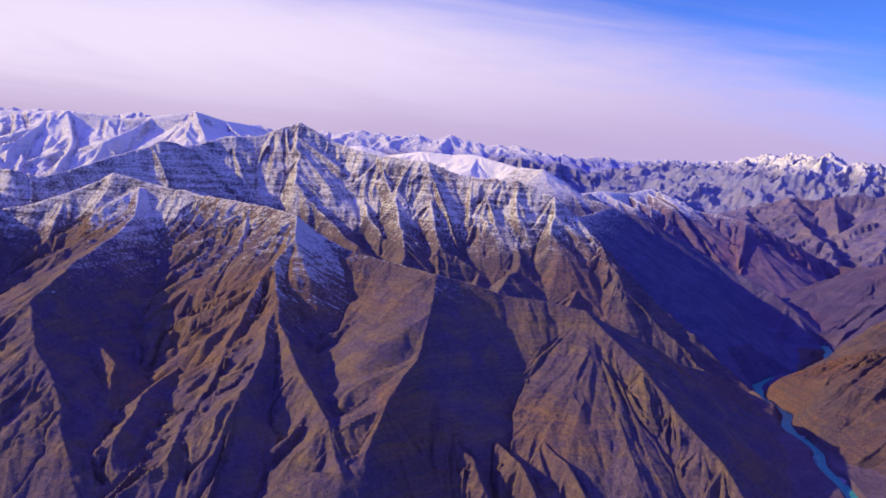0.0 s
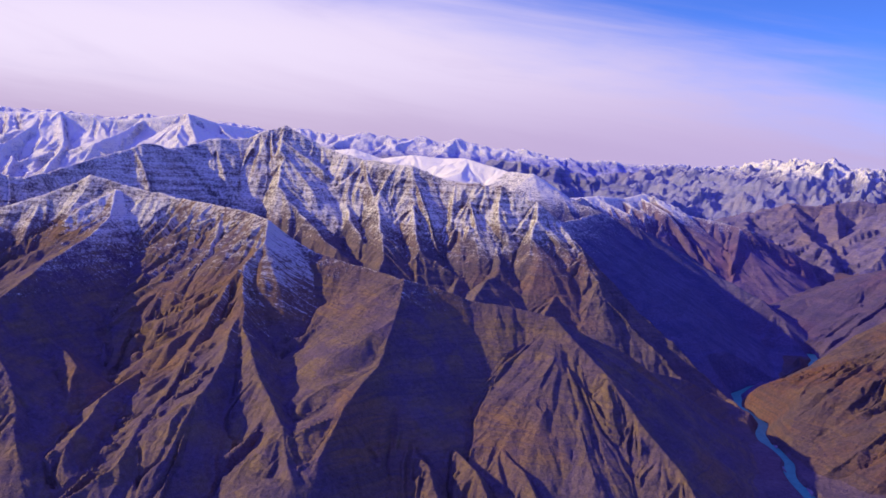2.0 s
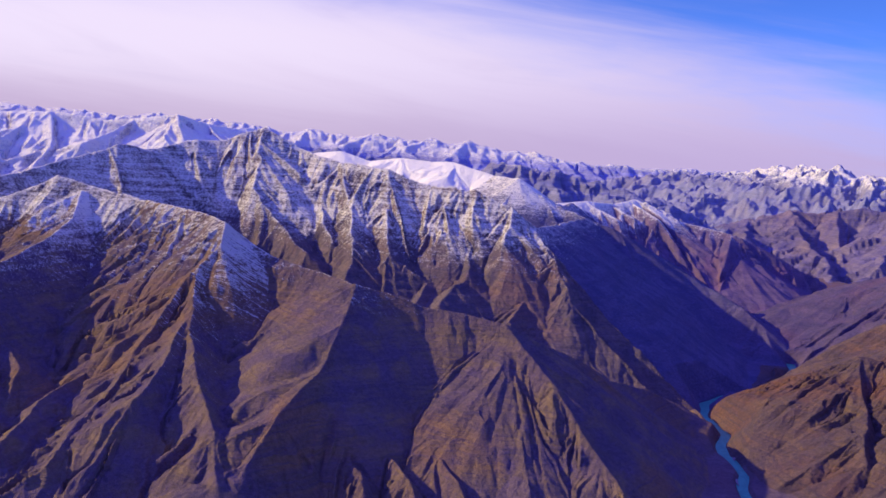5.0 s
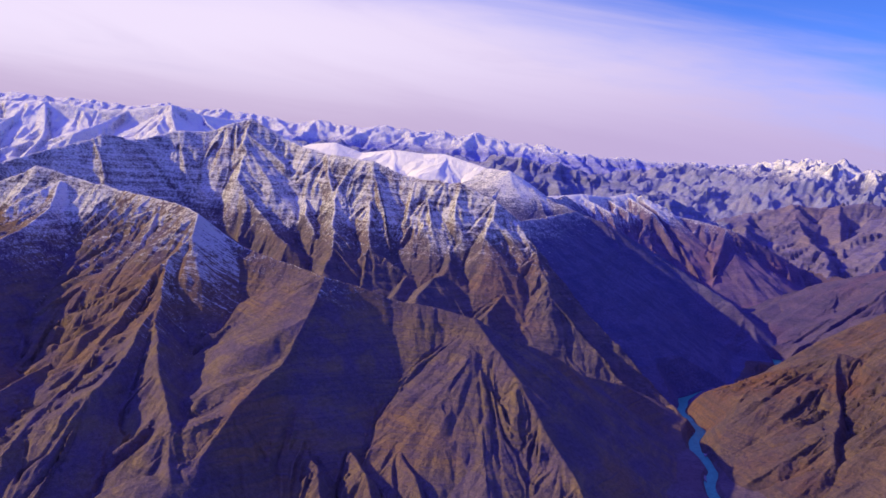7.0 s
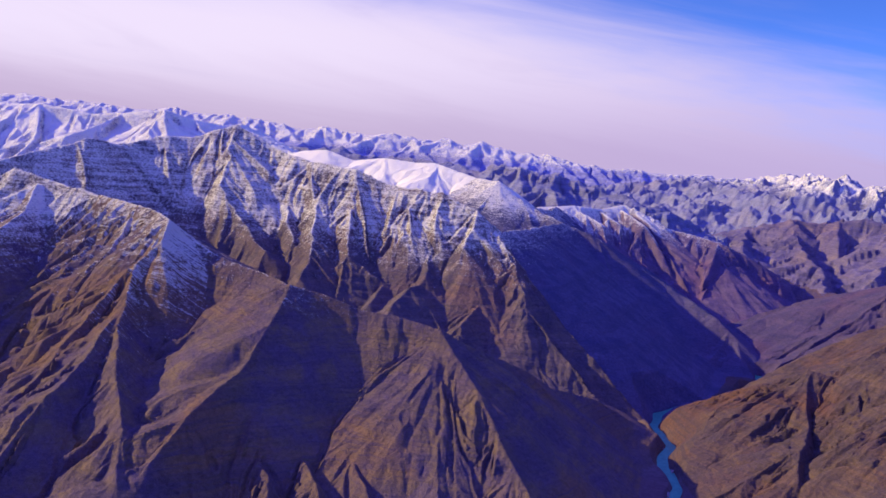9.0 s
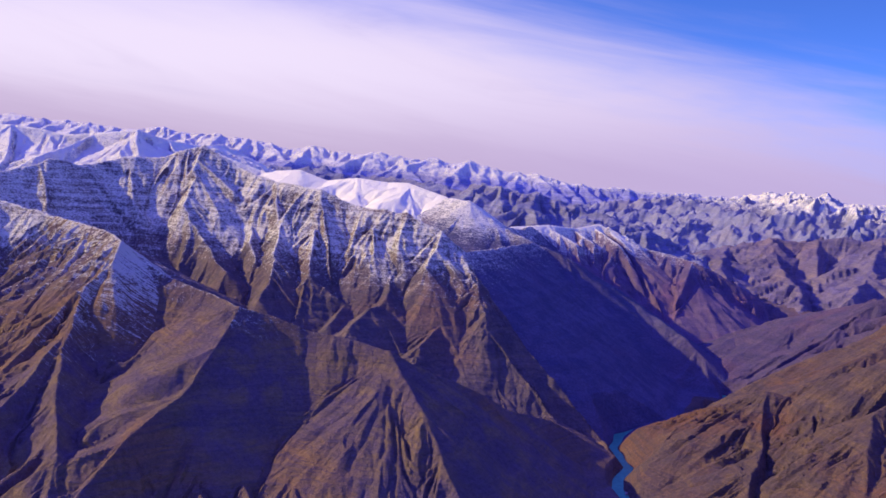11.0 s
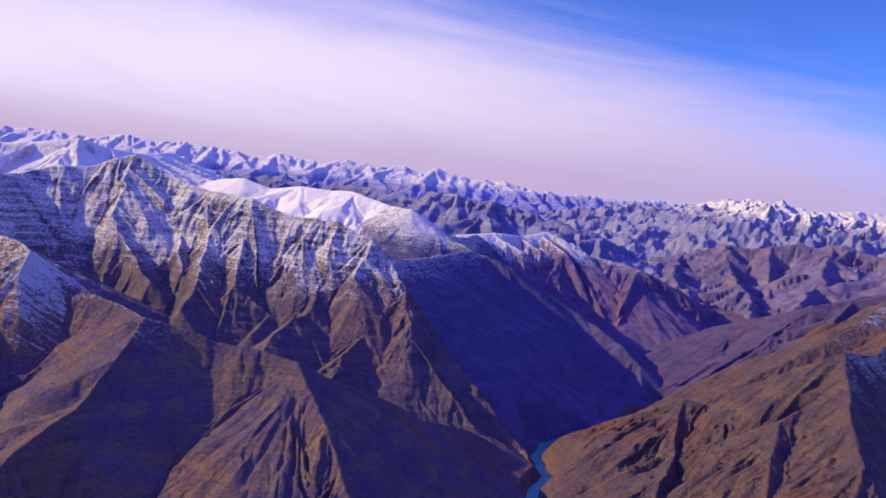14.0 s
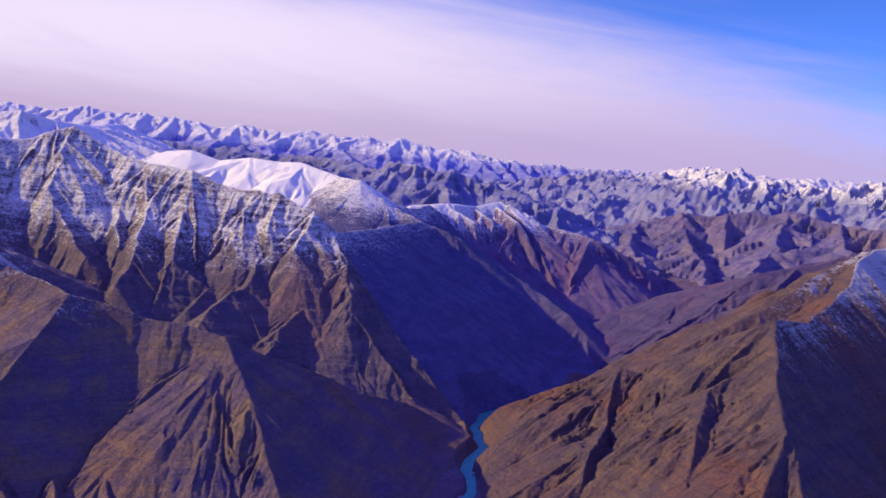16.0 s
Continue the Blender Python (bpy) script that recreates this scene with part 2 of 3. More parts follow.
ridge("white_mountain", "spur", 0.95, 0.45, (-463, 1155, 193), (-425, 1070, 160), (-408, 990, 130))
ridge("white_mountain", "spur", 0.85, 0.42, (-520, 1148, 190), (-470, 1060, 154), (-445, 970, 122))
ridge("left_ridge", "main_ridge", 0.8, 0.5, (-214, 658, 136), (-208, 628, 119), (-208, 590, 107), (-212, 545, 99), (-215, 512, 90), (-222, 485, 78), (-235, 450, 60))
ridge("left_ridge", "spur", 0.7, 0.6, (-190, 500, 64), (-176, 484, 61), (-164, 470, 57), (-157, 440, 42))
ridge("left_ridge", "spur", 0.6, 0.42, (-219, 495, 82), (-200, 460, 68), (-182, 434, 56), (-160, 398, 39))
ridge("front_mountain", "main_ridge", 0.75, 0.85, (-166, 650, 133), (-158, 646, 133), (-110, 611, 130), (-89, 584, 128), (-92, 562, 112))
ridge("front_mountain", "spur", 0.78, 0.78, (-89, 584, 128), (-87, 567, 117), (-97, 545, 103), (-92, 527, 92), (-84, 495, 78), (-65, 448, 62), (-45, 412, 48), (-38, 390, 38))
ridge("front_mountain", "spur", 0.7, 0.7, (-99, 541, 102), (-116, 520, 78), (-132, 494, 56), (-141, 446, 48), (-140, 402, 38))
ridge("front_mountain", "spur", 0.9, 0.55, (-89, 510, 84), (-87, 462, 67), (-91, 428, 55), (-96, 398, 36))
ridge("front_mountain", "spur", 0.9, 0.6, (-128, 622, 129), (-126, 585, 107), (-134, 560, 90))
ridge("front_mountain", "spur", 0.9, 0.55, (-104, 532, 93), (-110, 470, 58), (-113, 430, 46), (-114, 394, 36))
ridge("middle_mountain", "shoulder", 0.6, 0.62, (-82, 585, 122), (-72, 584, 117), (-56, 579, 110), (-36, 567, 106), (-15, 551, 104), (-1, 535, 103), hold=25.0)
ridge("middle_mountain", "main_ridge", 0.6, 0.7, (-1, 535, 103), (14, 540, 99), (40, 540, 91), (66, 540, 89), (89, 532, 86))
ridge("middle_mountain", "spur", 0.66, 0.66, (89, 532, 86), (101, 508, 75), (114, 484, 64), (123, 462, 51), (133, 440, 41), (141, 425, 34), (150, 400, 22))
ridge("middle_mountain", "spur", 0.95, 0.3, (-1, 535, 103), (-2, 500, 86), (-8, 466, 69), (-20, 424, 55), (-25, 400, 42), hold=46.0)
ridge("middle_mountain", "spur", 1.2, 0.85, (8, 438, 37), (20, 418, 35), (26, 398, 26))
ridge("middle_mountain", "spur", 1.2, 0.85, (32, 438, 36), (44, 418, 33), (50, 398, 25))
ridge("middle_mountain", "spur", 1.2, 0.85, (58, 438, 36), (67, 419, 33), (74, 398, 24))
ridge("middle_mountain", "spur", 0.6, 0.62, (89, 532, 86), (110, 545, 74), (141, 572, 57), (161, 588, 44), (190, 611, 34), (204, 613, 28))
ridge("middle_mountain", "terrace", 0.2, 0.4, (190, 640, 29), (206, 630, 24), (219, 614, 20), (221, 596, 18), (216, 576, 17), (208, 560, 15), hold=16.0)
ridge("right_mountain", "main_ridge", 0.8, 0.58, (690, 900, 158), (620, 800, 155), (560, 745, 151), (536, 730, 148), (513, 700, 140), (494, 670, 126), (470, 640, 116), (441, 605, 108), (408, 579, 113), (401, 548, 98), (392, 515, 86), (384, 475, 71), (378, 440, 56), (370, 400, 44), hold=62.0)
ridge("right_mountain", "shoulder", 0.5, 0.9, (530, 735, 146), (474, 690, 124), (427, 655, 104), (398, 640, 93), (359, 622, 73), (339, 613, 65), (324, 616, 67), (305, 624, 55), (286, 640, 42), (265, 655, 28))
ridge("right_mountain", "spur", 1.5, 0.5, (326, 614, 66), (319, 590, 57), (312, 564, 46), (295, 526, 40), (288, 500, 30))
ridge("right_mountain", "spur", 0.7, 0.55, (390, 556, 89), (361, 534, 77), (345, 501, 65), (330, 465, 46), hold=35.0)
ridge("right_mountain", "spur", 0.8, 0.55, (393, 518, 85), (379, 472, 73), (360, 440, 56), (345, 410, 42))
ridge("right_mountain", "spur", 0.6, 1.2, (357, 616, 74), (348, 582, 73), (332, 545, 54), (318, 510, 40))
ridge("back_ridge", "main_ridge", 0.6, 0.5, (701, 930, 150), (642, 940, 132), (580, 935, 111), (522, 932, 99), (479, 932, 74), (445, 941, 54), (398, 952, 30), (366, 960, 20), (350, 940, 14))
ridge("back_ridge", "spur", 0.6, 0.5, (500, 930, 84), (470, 890, 66), (440, 872, 50), (405, 860, 22))
ridge("back_ridge", "spur", 0.8, 0.7, (560, 930, 107), (505, 850, 86), (466, 812, 73), (440, 800, 50))
ridge("far_hill", "main_ridge", 0.5, 0.6, (330, 1600, 55), (486, 1650, 52), (594, 1800, 80), (679, 1810, 104), (735, 1800, 99), (813, 1790, 119), (868, 1770, 126), (931, 1720, 121), (1000, 1600, 116), (1080, 1500, 118))
ridge("far_hill", "spur", 0.7, 0.5, (679, 1800, 103), (649, 1620, 60), (648, 1509, 40), (610, 1400, 16))
ridge("far_hill", "spur", 0.7, 0.5, (868, 1770, 125), (788, 1600, 76), (701, 1450, 44))
ridge("far_hill", "spur", 0.7, 0.5, (594, 1790, 80), (540, 1600, 56), (543, 1450, 30))
ridge("far_hill", "spur", 0.7, 0.5, (940, 1700, 118), (880, 1500, 74), (800, 1380, 46))
ridge("blue_hill", "main_ridge", 0.45, 0.45, (4, 2050, 142), (92, 1950, 146), (162, 1900, 160), (231, 1880, 151), (311, 1850, 131), (360, 1800, 122), (420, 1700, 104))
ridge("dark_range", "main_ridge", 0.4, 0.4, (-1068, 2300, 150), (-727, 2300, 168), (-618, 2300, 172), (-522, 2300, 163), (-411, 2300, 146), (-287, 2300, 150), (-133, 2200, 143), (8, 2100, 148))
ridge("rugged_range", "main_ridge", 0.45, 0.4, (420, 2900, 108), (513, 2880, 121), (672, 2800, 146), (768, 2700, 165), (862, 2500, 186), (890, 2200, 188), (884, 2070, 190), (957, 2030, 181), (995, 2000, 176), (1022, 1950, 184), (1061, 1930, 173), (1112, 1900, 200), (1200, 1880, 212))
ridge("rugged_range", "main_ridge", 0.45, 0.4, (870, 2500, 165), (960, 2620, 170), (1100, 2620, 172), (1250, 2620, 172))
ridge("rugged_range", "spur", 0.45, 0.45, (769, 2700, 158), (760, 2400, 118), (720, 2150, 84))
ridge("rugged_range", "spur", 0.45, 0.45, (895, 2300, 178), (800, 2100, 128), (760, 1980, 100))
ridge("rugged_range", "spur", 0.45, 0.45, (1034, 1950, 170), (960, 1850, 138), (930, 1790, 122))
ridge("far_range", "massif", 0.4, 0.4, (-2500, 4300, 225), (-2100, 4300, 238), (-1799, 4300, 233), (-1594, 4300, 216), (-1389, 4300, 238), (-1300, 4300, 224))
ridge("far_range", "massif", 0.4, 0.4, (-1300, 4300, 224), (-1158, 4300, 231), (-951, 4300, 215), (-795, 4300, 196))
ridge("far_range", "massif", 0.4, 0.4, (-795, 4300, 196), (-693, 4300, 215), (-588, 4300, 188), (-490, 4300, 196), (-382, 4300, 212), (-251, 4300, 192))
ridge("far_range", "massif", 0.4, 0.4, (-251, 4300, 192), (-122, 4300, 206), (-40, 4300, 190), (50, 4300, 205), (110, 4300, 186), (166, 4300, 178), (349, 4300, 172))
ridge("far_range", "massif", 0.4, 0.4, (349, 4300, 172), (533, 4300, 151), (796, 4300, 140), (1057, 4300, 145), (1223, 4300, 155), (1431, 4300, 172), (1825, 4300, 176), (2400, 4300, 174))

RIVER = [(250, -600), (240, 100), (205, 330), (214, 420), (219, 460), (223, 493), (231, 530), (230, 565), (242, 610), (238, 648), (247, 684), (266, 708), (300, 730), (338, 768), (358, 820), (366, 850)]
WATER = 8.0
LABELS = {
    "snow_mountain": "long rocky mountain wall with banded strata dusted by snow",
    "pale_peak": "smooth pale snow-capped peak with a broad shaded flank",
    "snow_dome": "smooth rounded hills under bright unbroken snow",
    "red_hill": "mauve and ochre hill with a lightly snowed crest",
    "white_mountain": "broad mountain covered by bright snowfields",
    "left_ridge": "brown rocky ridge with snow along its upper crest",
    "front_mountain": "furrowed ochre mountain spur with a snowy summit face",
    "middle_mountain": "bare ochre mountain with layered rock and steep gullies",
    "right_mountain": "orange-brown mountain beside the river with snow near its top",
    "back_ridge": "low purple-brown ridge running down to the river",
    "far_hill": "distant brown hills below the rugged snowy range",
    "blue_hill": "distant haze-blue hill between snowy ranges",
    "dark_range": "distant dark mountain range streaked with snow",
    "rugged_range": "distant jagged mountain range speckled with snow",
    "far_range": "snowy mountain range on the horizon",
}


def lattice(ix, iy, seed):
    """Random angle in turns for whole-number lattice points."""
    h = (ix.astype(np.int64) * 374761393 + iy.astype(np.int64) * 668265263 + seed * 974711) & 0xFFFFFFFF
    h = ((h ^ (h >> 13)) * 1274126177) & 0xFFFFFFFF
    return ((h ^ (h >> 16)) & 0xFFFF).astype(np.float32) / np.float32(65536)


def waves(x, y, seed):
    """Gradient noise, about -1 to 1."""
    ix, iy = np.floor(x), np.floor(y)
    fx, fy = (x - ix).astype(np.float32), (y - iy).astype(np.float32)
    u, v = fx * fx * fx * (fx * (fx * 6 - 15) + 10), fy * fy * fy * (fy * (fy * 6 - 15) + 10)
    corner = []
    for j in (0, 1):
        for i in (0, 1):
            a = lattice(ix + i, iy + j, seed) * np.float32(2 * math.pi)
            corner.append(np.cos(a) * (fx - i) + np.sin(a) * (fy - j))
    low, top = corner[0] + u * (corner[1] - corner[0]), corner[2] + u * (corner[3] - corner[2])
    return (low + v * (top - low)) * 1.5


def cloudy(x, y, size, octaves, seed, gain=0.5):
    total, amount = 0, 1.0
    for k in range(octaves):
        total = total + amount * waves(x / size, y / size, seed + k)
        size, amount = size / 2, amount * gain
    return total


def furrows(x, y, gx, gy, size, seed):
    """Stripes, size apart, that run down the slope (gx, gy): ribs and gullies. Returns the height, -0.5 to 0.5, and its gradient."""
    steep = np.sqrt(gx * gx + gy * gy) + 1e-4
    dx, dy = -gy / steep, gx / steep
    cell = size * 2.1
    px, py = x / cell, y / cell
    ix, iy = np.floor(px), np.floor(py)
    fx, fy = (px - ix).astype(np.float32), (py - iy).astype(np.float32)
    c = s = weight = 0
    for j in (-1, 0, 1):
        for i in (-1, 0, 1):
            qx = fx - i - lattice(ix + i, iy + j, seed)
            qy = fy - j - lattice(ix + i, iy + j, seed + 51)
            near = np.exp(-3.0 * (qx * qx + qy * qy))
            turn = (qx * dx + qy * dy) * np.float32(2 * math.pi * 2.1)
            c, s, weight = c + np.cos(turn) * near, s + np.sin(turn) * near, weight + near
    whole = np.sqrt(c * c + s * s) + 1e-6
    clear = np.clip(whole / weight * 2.2, 0, 1)
    wave = (0.5 - np.arccos(np.clip(c / whole, -1, 1)) / math.pi) * clear
    fall = -np.sign(s) * clear * np.float32(2.0 / size)
    return wave.astype(np.float32), fall * dx, fall * dy


def crags(x, y, size, octaves, seed):
    """Sharp branching crests, 0 to about 1."""
    total, amount, weight, whole = 0, 1.0, 1.0, 0.0
    for k in range(octaves):
        sharp = np.clip(1.0 - 1.7 * np.abs(waves(x / size, y / size, seed + k)), 0, 1) ** 1.6 * weight
        total, whole = total + amount * sharp, whole + amount
        weight = np.clip(sharp * 1.8 + 0.15, 0, 1)
        size, amount = size / 2.1, amount * 0.52
    return total / whole


# a fan of points, closest together where the walk looks
spread = np.radians(np.concatenate([np.linspace(-180, -70, 40, endpoint=False), np.linspace(-70, -33.5, 70, endpoint=False), np.linspace(-33.5, 34, 980, endpoint=False), np.linspace(34, 70, 50, endpoint=False), np.linspace(70, 180, 40)])).astype(np.float64)
reach = np.concatenate([np.linspace(0.5, 440, 50, endpoint=False), np.linspace(440, 760, 370, endpoint=False), np.linspace(760, 1000, 190, endpoint=False), np.linspace(1000, 1460, 190, endpoint=False), np.geomspace(1460, 5300, 330)])
FAN = (100.0, -60.0)
AA, RR = np.meshgrid(spread, reach)
X, Y = FAN[0] + RR * np.sin(AA), FAN[1] + RR * np.cos(AA)
far = np.clip(RR / 700.0, 0.7, 5.0)

# crests wander a little
near_by, far_off = np.clip(1.6 - RR / 1500, 0, 1), np.clip(RR / 1500 - 0.6, 0, 2)
WX = X + 2.4 * near_by * cloudy(X, Y, 55.0, 3, 11) + 7.0 * far_off * cloudy(X, Y, 300.0, 2, 31)
WY = Y + 2.4 * near_by * cloudy(X, Y, 55.0, 3, 23) + 7.0 * far_off * cloudy(X, Y, 300.0, 2, 43)
X32, Y32, WX, WY = (a.astype(np.float32) for a in (X, Y, WX, WY))


def along(nodes, px, py):
    """Nearest place of a line of nodes: distance, side (left is +) and the height there."""
    best = np.full(px.shape, 1e9, np.float32)
    side, top = np.zeros_like(best), np.zeros_like(best)
    for a, b in zip(nodes, nodes[1:]):
        ex, ey = b[0] - a[0], b[1] - a[1]
        k = np.clip(((px - a[0]) * ex + (py - a[1]) * ey) / (ex * ex + ey * ey + 1e-6), 0, 1)
        qx, qy = px - a[0] - k * ex, py - a[1] - k * ey
        d = qx * qx + qy * qy
        less = d < best
        best = np.where(less, d, best)
        side = np.where(less, ex * qy - ey * qx, side)
        if len(a) > 2:
            top = np.where(less, a[2] + k * (b[2] - a[2]), top)
    return np.sqrt(best), side, top


def crest_height(left, right, nodes, px, py, hung=False, hold=9999.0):
    """Every stretch of a crest falls away on both sides by its slopes; the highest one counts. A line that is hung on another starts sharply. Also the way out from the crest."""
    best = np.full(px.shape, -999.0, np.float32)
    drop = np.zeros(px.shape, np.float32)
    for i, (a, b) in enumerate(zip(nodes, nodes[1:])):
        ex, ey = b[0] - a[0], b[1] - a[1]
        long2 = ex * ex + ey * ey
        along_it = ((px - a[0]) * ex + (py - a[1]) * ey) / long2
        k = np.clip(along_it, 0, 1)
        qx, qy = px - a[0] - k * ex, py - a[1] - k * ey
        d = np.sqrt(qx * qx + qy * qy)
        lean = np.clip((ex * qy - ey * qx) / (math.sqrt(long2) * (d + 1e-3)) * 1.5, -1, 1) * 0.5 + 0.5
        slope = right + (left - right) * lean
        if hung and i == 0:
            slope = slope + 0.7 * np.clip(-along_it * math.sqrt(long2) / 6.0, 0, 1)
        top = a[2] + k * (b[2] - a[2]) - slope * d - 0.45 * (d - hold + np.hypot(d - hold, 9.0))
        more = top > best
        best, drop = np.where(more, top, best), np.where(more, d, drop)
    return best, drop


# ribs that branch off a crest: spacing, length, and how much gentler than the flank they fall
RIBS = {
    "snow_mountain": (40, 75, 0.84), "white_mountain": (110, 130, 0.75), "pale_peak": (36, 60, 0.8), "snow_dome": (80, 60, 0.8), "red_hill": (45, 70, 0.75), "right_mountain": (34, 26, 0.95),
    "back_ridge": (40, 90, 0.7), "front_mountain": (30, 34, 0.93), "left_ridge": (34, 40, 0.9), "middle_mountain": (400, 10, 0.97),
    "far_hill": (110, 240, 0.6), "blue_hill": (90, 200, 0.65), "dark_range": (80, 260, 0.7), "rugged_range": (70, 260, 0.65), "far_range": (100, 420, 0.65),
}
ROUGH_CREST = {"far_range": 9.0, "rugged_range": 8.0, "dark_range": 6.0, "far_hill": 6.0, "blue_hill": 5.0, "snow_mountain": 2.0, "pale_peak": 1.5}
SMOOTH_LEE = ("right_mountain", "front_mountain", "middle_mountain", "left_ridge", "pale_peak")
dice = random.Random(7)


def jagged(nodes, step, rise):
    """A crest with more nodes, its heights unsettled."""
    made = [nodes[0]]
    for a, b in zip(nodes, nodes[1:]):
        count = max(1, round(math.hypot(b[0] - a[0], b[1] - a[1]) / step))
        for k in range(1, count + 1):
            u = k / count
            off = rise if k < count else rise * 0.25
            made.append((a[0] + (b[0] - a[0]) * u + dice.uniform(-0.8, 0.8) * off, a[1] + (b[1] - a[1]) * u + dice.uniform(-0.8, 0.8) * off, a[2] + (b[2] - a[2]) * u + dice.uniform(-1.0, 0.35) * off))
    return made


def ribs_of(mountain, left, right, nodes):
    spacing, length, gentle = RIBS[mountain]
    made, gone, side = [], 0.0, 1
    for a, b in zip(nodes, nodes[1:]):
        run = math.hypot(b[0] - a[0], b[1] - a[1])
        fall = (a[2] - b[2]) / max(run, 1.0)
        while gone < run:
            u = gone / run
            side = -side
            if side > 0 and mountain in SMOOTH_LEE:
                gone += spacing * 0.3
                continue
            ahead = math.atan2(b[1] - a[1], b[0] - a[0])
            slope = left if side > 0 else right
            turn = ahead + side * (math.pi / 2 - 0.6 * math.atan(fall / slope)) + dice.uniform(-0.3, 0.3)
            reach_out = length * dice.uniform(0.5, 1.3)
            steepness = slope * gentle * dice.uniform(0.93, 1.04)
            x0, y0, z0 = (a[k] + (b[k] - a[k]) * u for k in range(3))
            bend = dice.uniform(-0.35, 0.35)
            x1, y1 = x0 + math.cos(turn) * reach_out * 0.5, y0 + math.sin(turn) * reach_out * 0.5
            x2, y2 = x1 + math.cos(turn + bend) * reach_out * 0.5, y1 + math.sin(turn + bend) * reach_out * 0.5
            made.append([(x0, y0, z0 - 0.5), (x1, y1, z0 - 0.5 - steepness * reach_out * 0.5), (x2, y2, z0 - 0.5 - steepness * reach_out)])
            gone += spacing * dice.uniform(0.35, 0.75)
        gone -= run
    return made


H = (10.5 + np.clip((np.hypot(X32 - 240, Y32 - 500) - 700) * 0.02, 0, 30)).astype(np.float32)
# a deeper side valley behind the mountain on the river's far bank
H = H - np.float32(32.0) * np.clip((X32 - 430) / 60, 0, 1) * np.clip((680 - Y32) / 80, 0, 1)
owner = np.full(X.shape, -1)
below = np.full(X.shape, 30.0, np.float32)
for i, (mountain, part_name, left, right, nodes) in enumerate(RIDGES):
    rough = ROUGH_CREST.get(mountain, 0.0)
    lines = [(left, right, jagged(nodes, rough * 3.5 + 4, rough) if rough else nodes)]
    for rib in ribs_of(mountain, left, right, nodes):
        # ribs lie back towards the sun and drop steeply into their own shade
        sunny = (rib[1][0] - rib[0][0]) * sun_way.y - (rib[1][1] - rib[0][1]) * sun_way.x > 0
        gentle, sheer = (left + right) * 0.40, (left + right) * 0.72
        if mountain == "snow_mountain":
            gentle, sheer = sheer, gentle
        lines.append((gentle, sheer, rib) if sunny else (sheer, gentle, rib))
    for k, (l, r, line) in enumerate(lines):
        # only the rings of the fan that the line can reach
        away = [math.hypot(p[0] - FAN[0], p[1] - FAN[1]) for p in line]
        wide = max(p[2] for p in line) / min(l, r) * (1.0 if k == 0 else 0.7)
        r0, r1 = np.searchsorted(reach, [min(away) - wide, max(away) + wide])
        r0, r1 = max(r0 - 1, 0), min(r1 + 1, len(reach))
        if r1 - r0 < 2:
            continue
        heading = [math.atan2(p[0] - FAN[0], p[1] - FAN[1]) for p in line]
        margin = math.asin(min(wide / max(min(away), 1.0), 1.0))
        c0, c1 = np.searchsorted(spread, [min(heading) - margin, max(heading) + margin])
        c0, c1 = max(c0 - 1, 0), min(c1 + 1, len(spread))
        cut = np.s_[r0:r1, c0:c1]
        top, drop = crest_height(l, r, line, WX[cut], WY[cut], k > 0 or part_name.startswith("spur"), HOLDS[i])
        was = H[cut]
        wins = top > was
        owner[cut] = np.where(wins, i, owner[cut])
        below[cut] = np.where(wins, drop, below[cut])
        # valleys between ridges are slightly rounded
        round_off = np.float32(4.0 if k == 0 else 2.0)
        blend = np.clip(0.5 + 0.5 * (top - was) / round_off, 0, 1)
        H[cut] = was + (top - was) * blend + round_off * blend * (1 - blend) * 0.35

# the river's trench
apart, _, _ = along(RIVER, X32 + 3 * waves(X32 / 30, Y32 / 30, 5), Y32)
apart = apart * np.where((RR < 440) | (np.abs(AA) > radians(34)), 0.5, 1.0)  # a broader bed out of sight, where points are sparse
bed = 5.4 + np.clip(apart - 1.0, 0, 400) * 1.25
H = np.where(apart < 60, np.minimum(H, bed), H)


def slope_of(h):
    """Gradient in x and y over the fan."""
    hr = np.gradient(h, axis=0) / np.gradient(RR, axis=0)
    ha = np.gradient(h, axis=1) / (np.gradient(AA, axis=1) * RR)
    return (hr * np.sin(AA) + ha * np.cos(AA)).astype(np.float32), (hr * np.cos(AA) - ha * np.sin(AA)).astype(np.float32)


GX, GY = slope_of(H)
steep = np.clip(np.hypot(GX, GY) / 0.55, 0, 1.3)
quiet = np.clip((apart - 9) / 20, 0, 1)
spacing = np.gradient(RR, axis=0)
extra = 0
crest_calm = np.clip(below / (10.0 * far), 0.15, 1.0)
CALM = {"front_mountain": 1.25, "left_ridge": 1.15, "snow_mountain": 0.75, "pale_peak": 0.22, "snow_dome": 0.25, "right_mountain": 1.0, "white_mountain": 1.1, "middle_mountain": 1.1, "back_ridge": 0.9, "far_hill": 1.0, "blue_hill": 1.0, "dark_range": 1.1, "rugged_range": 1.5, "far_range": 1.2}
calm = np.array([CALM.get(r[0], 1.0) for r in RIDGES] + [0.5])[owner]
patchy = calm * np.clip(0.95 + 0.9 * cloudy(X32, Y32, 90.0, 2, 61), 0.35, 1.5)
# the smooth slab of scree between two gullies
patchy = patchy * (1 - 0.85 * np.exp(-((X32 + 28) ** 2 + (Y32 - 532) ** 2) / 1300.0)) * (1 - 0.9 * np.exp(-((X32 + 36) ** 2 + (Y32 - 455) ** 2) / 1000.0))
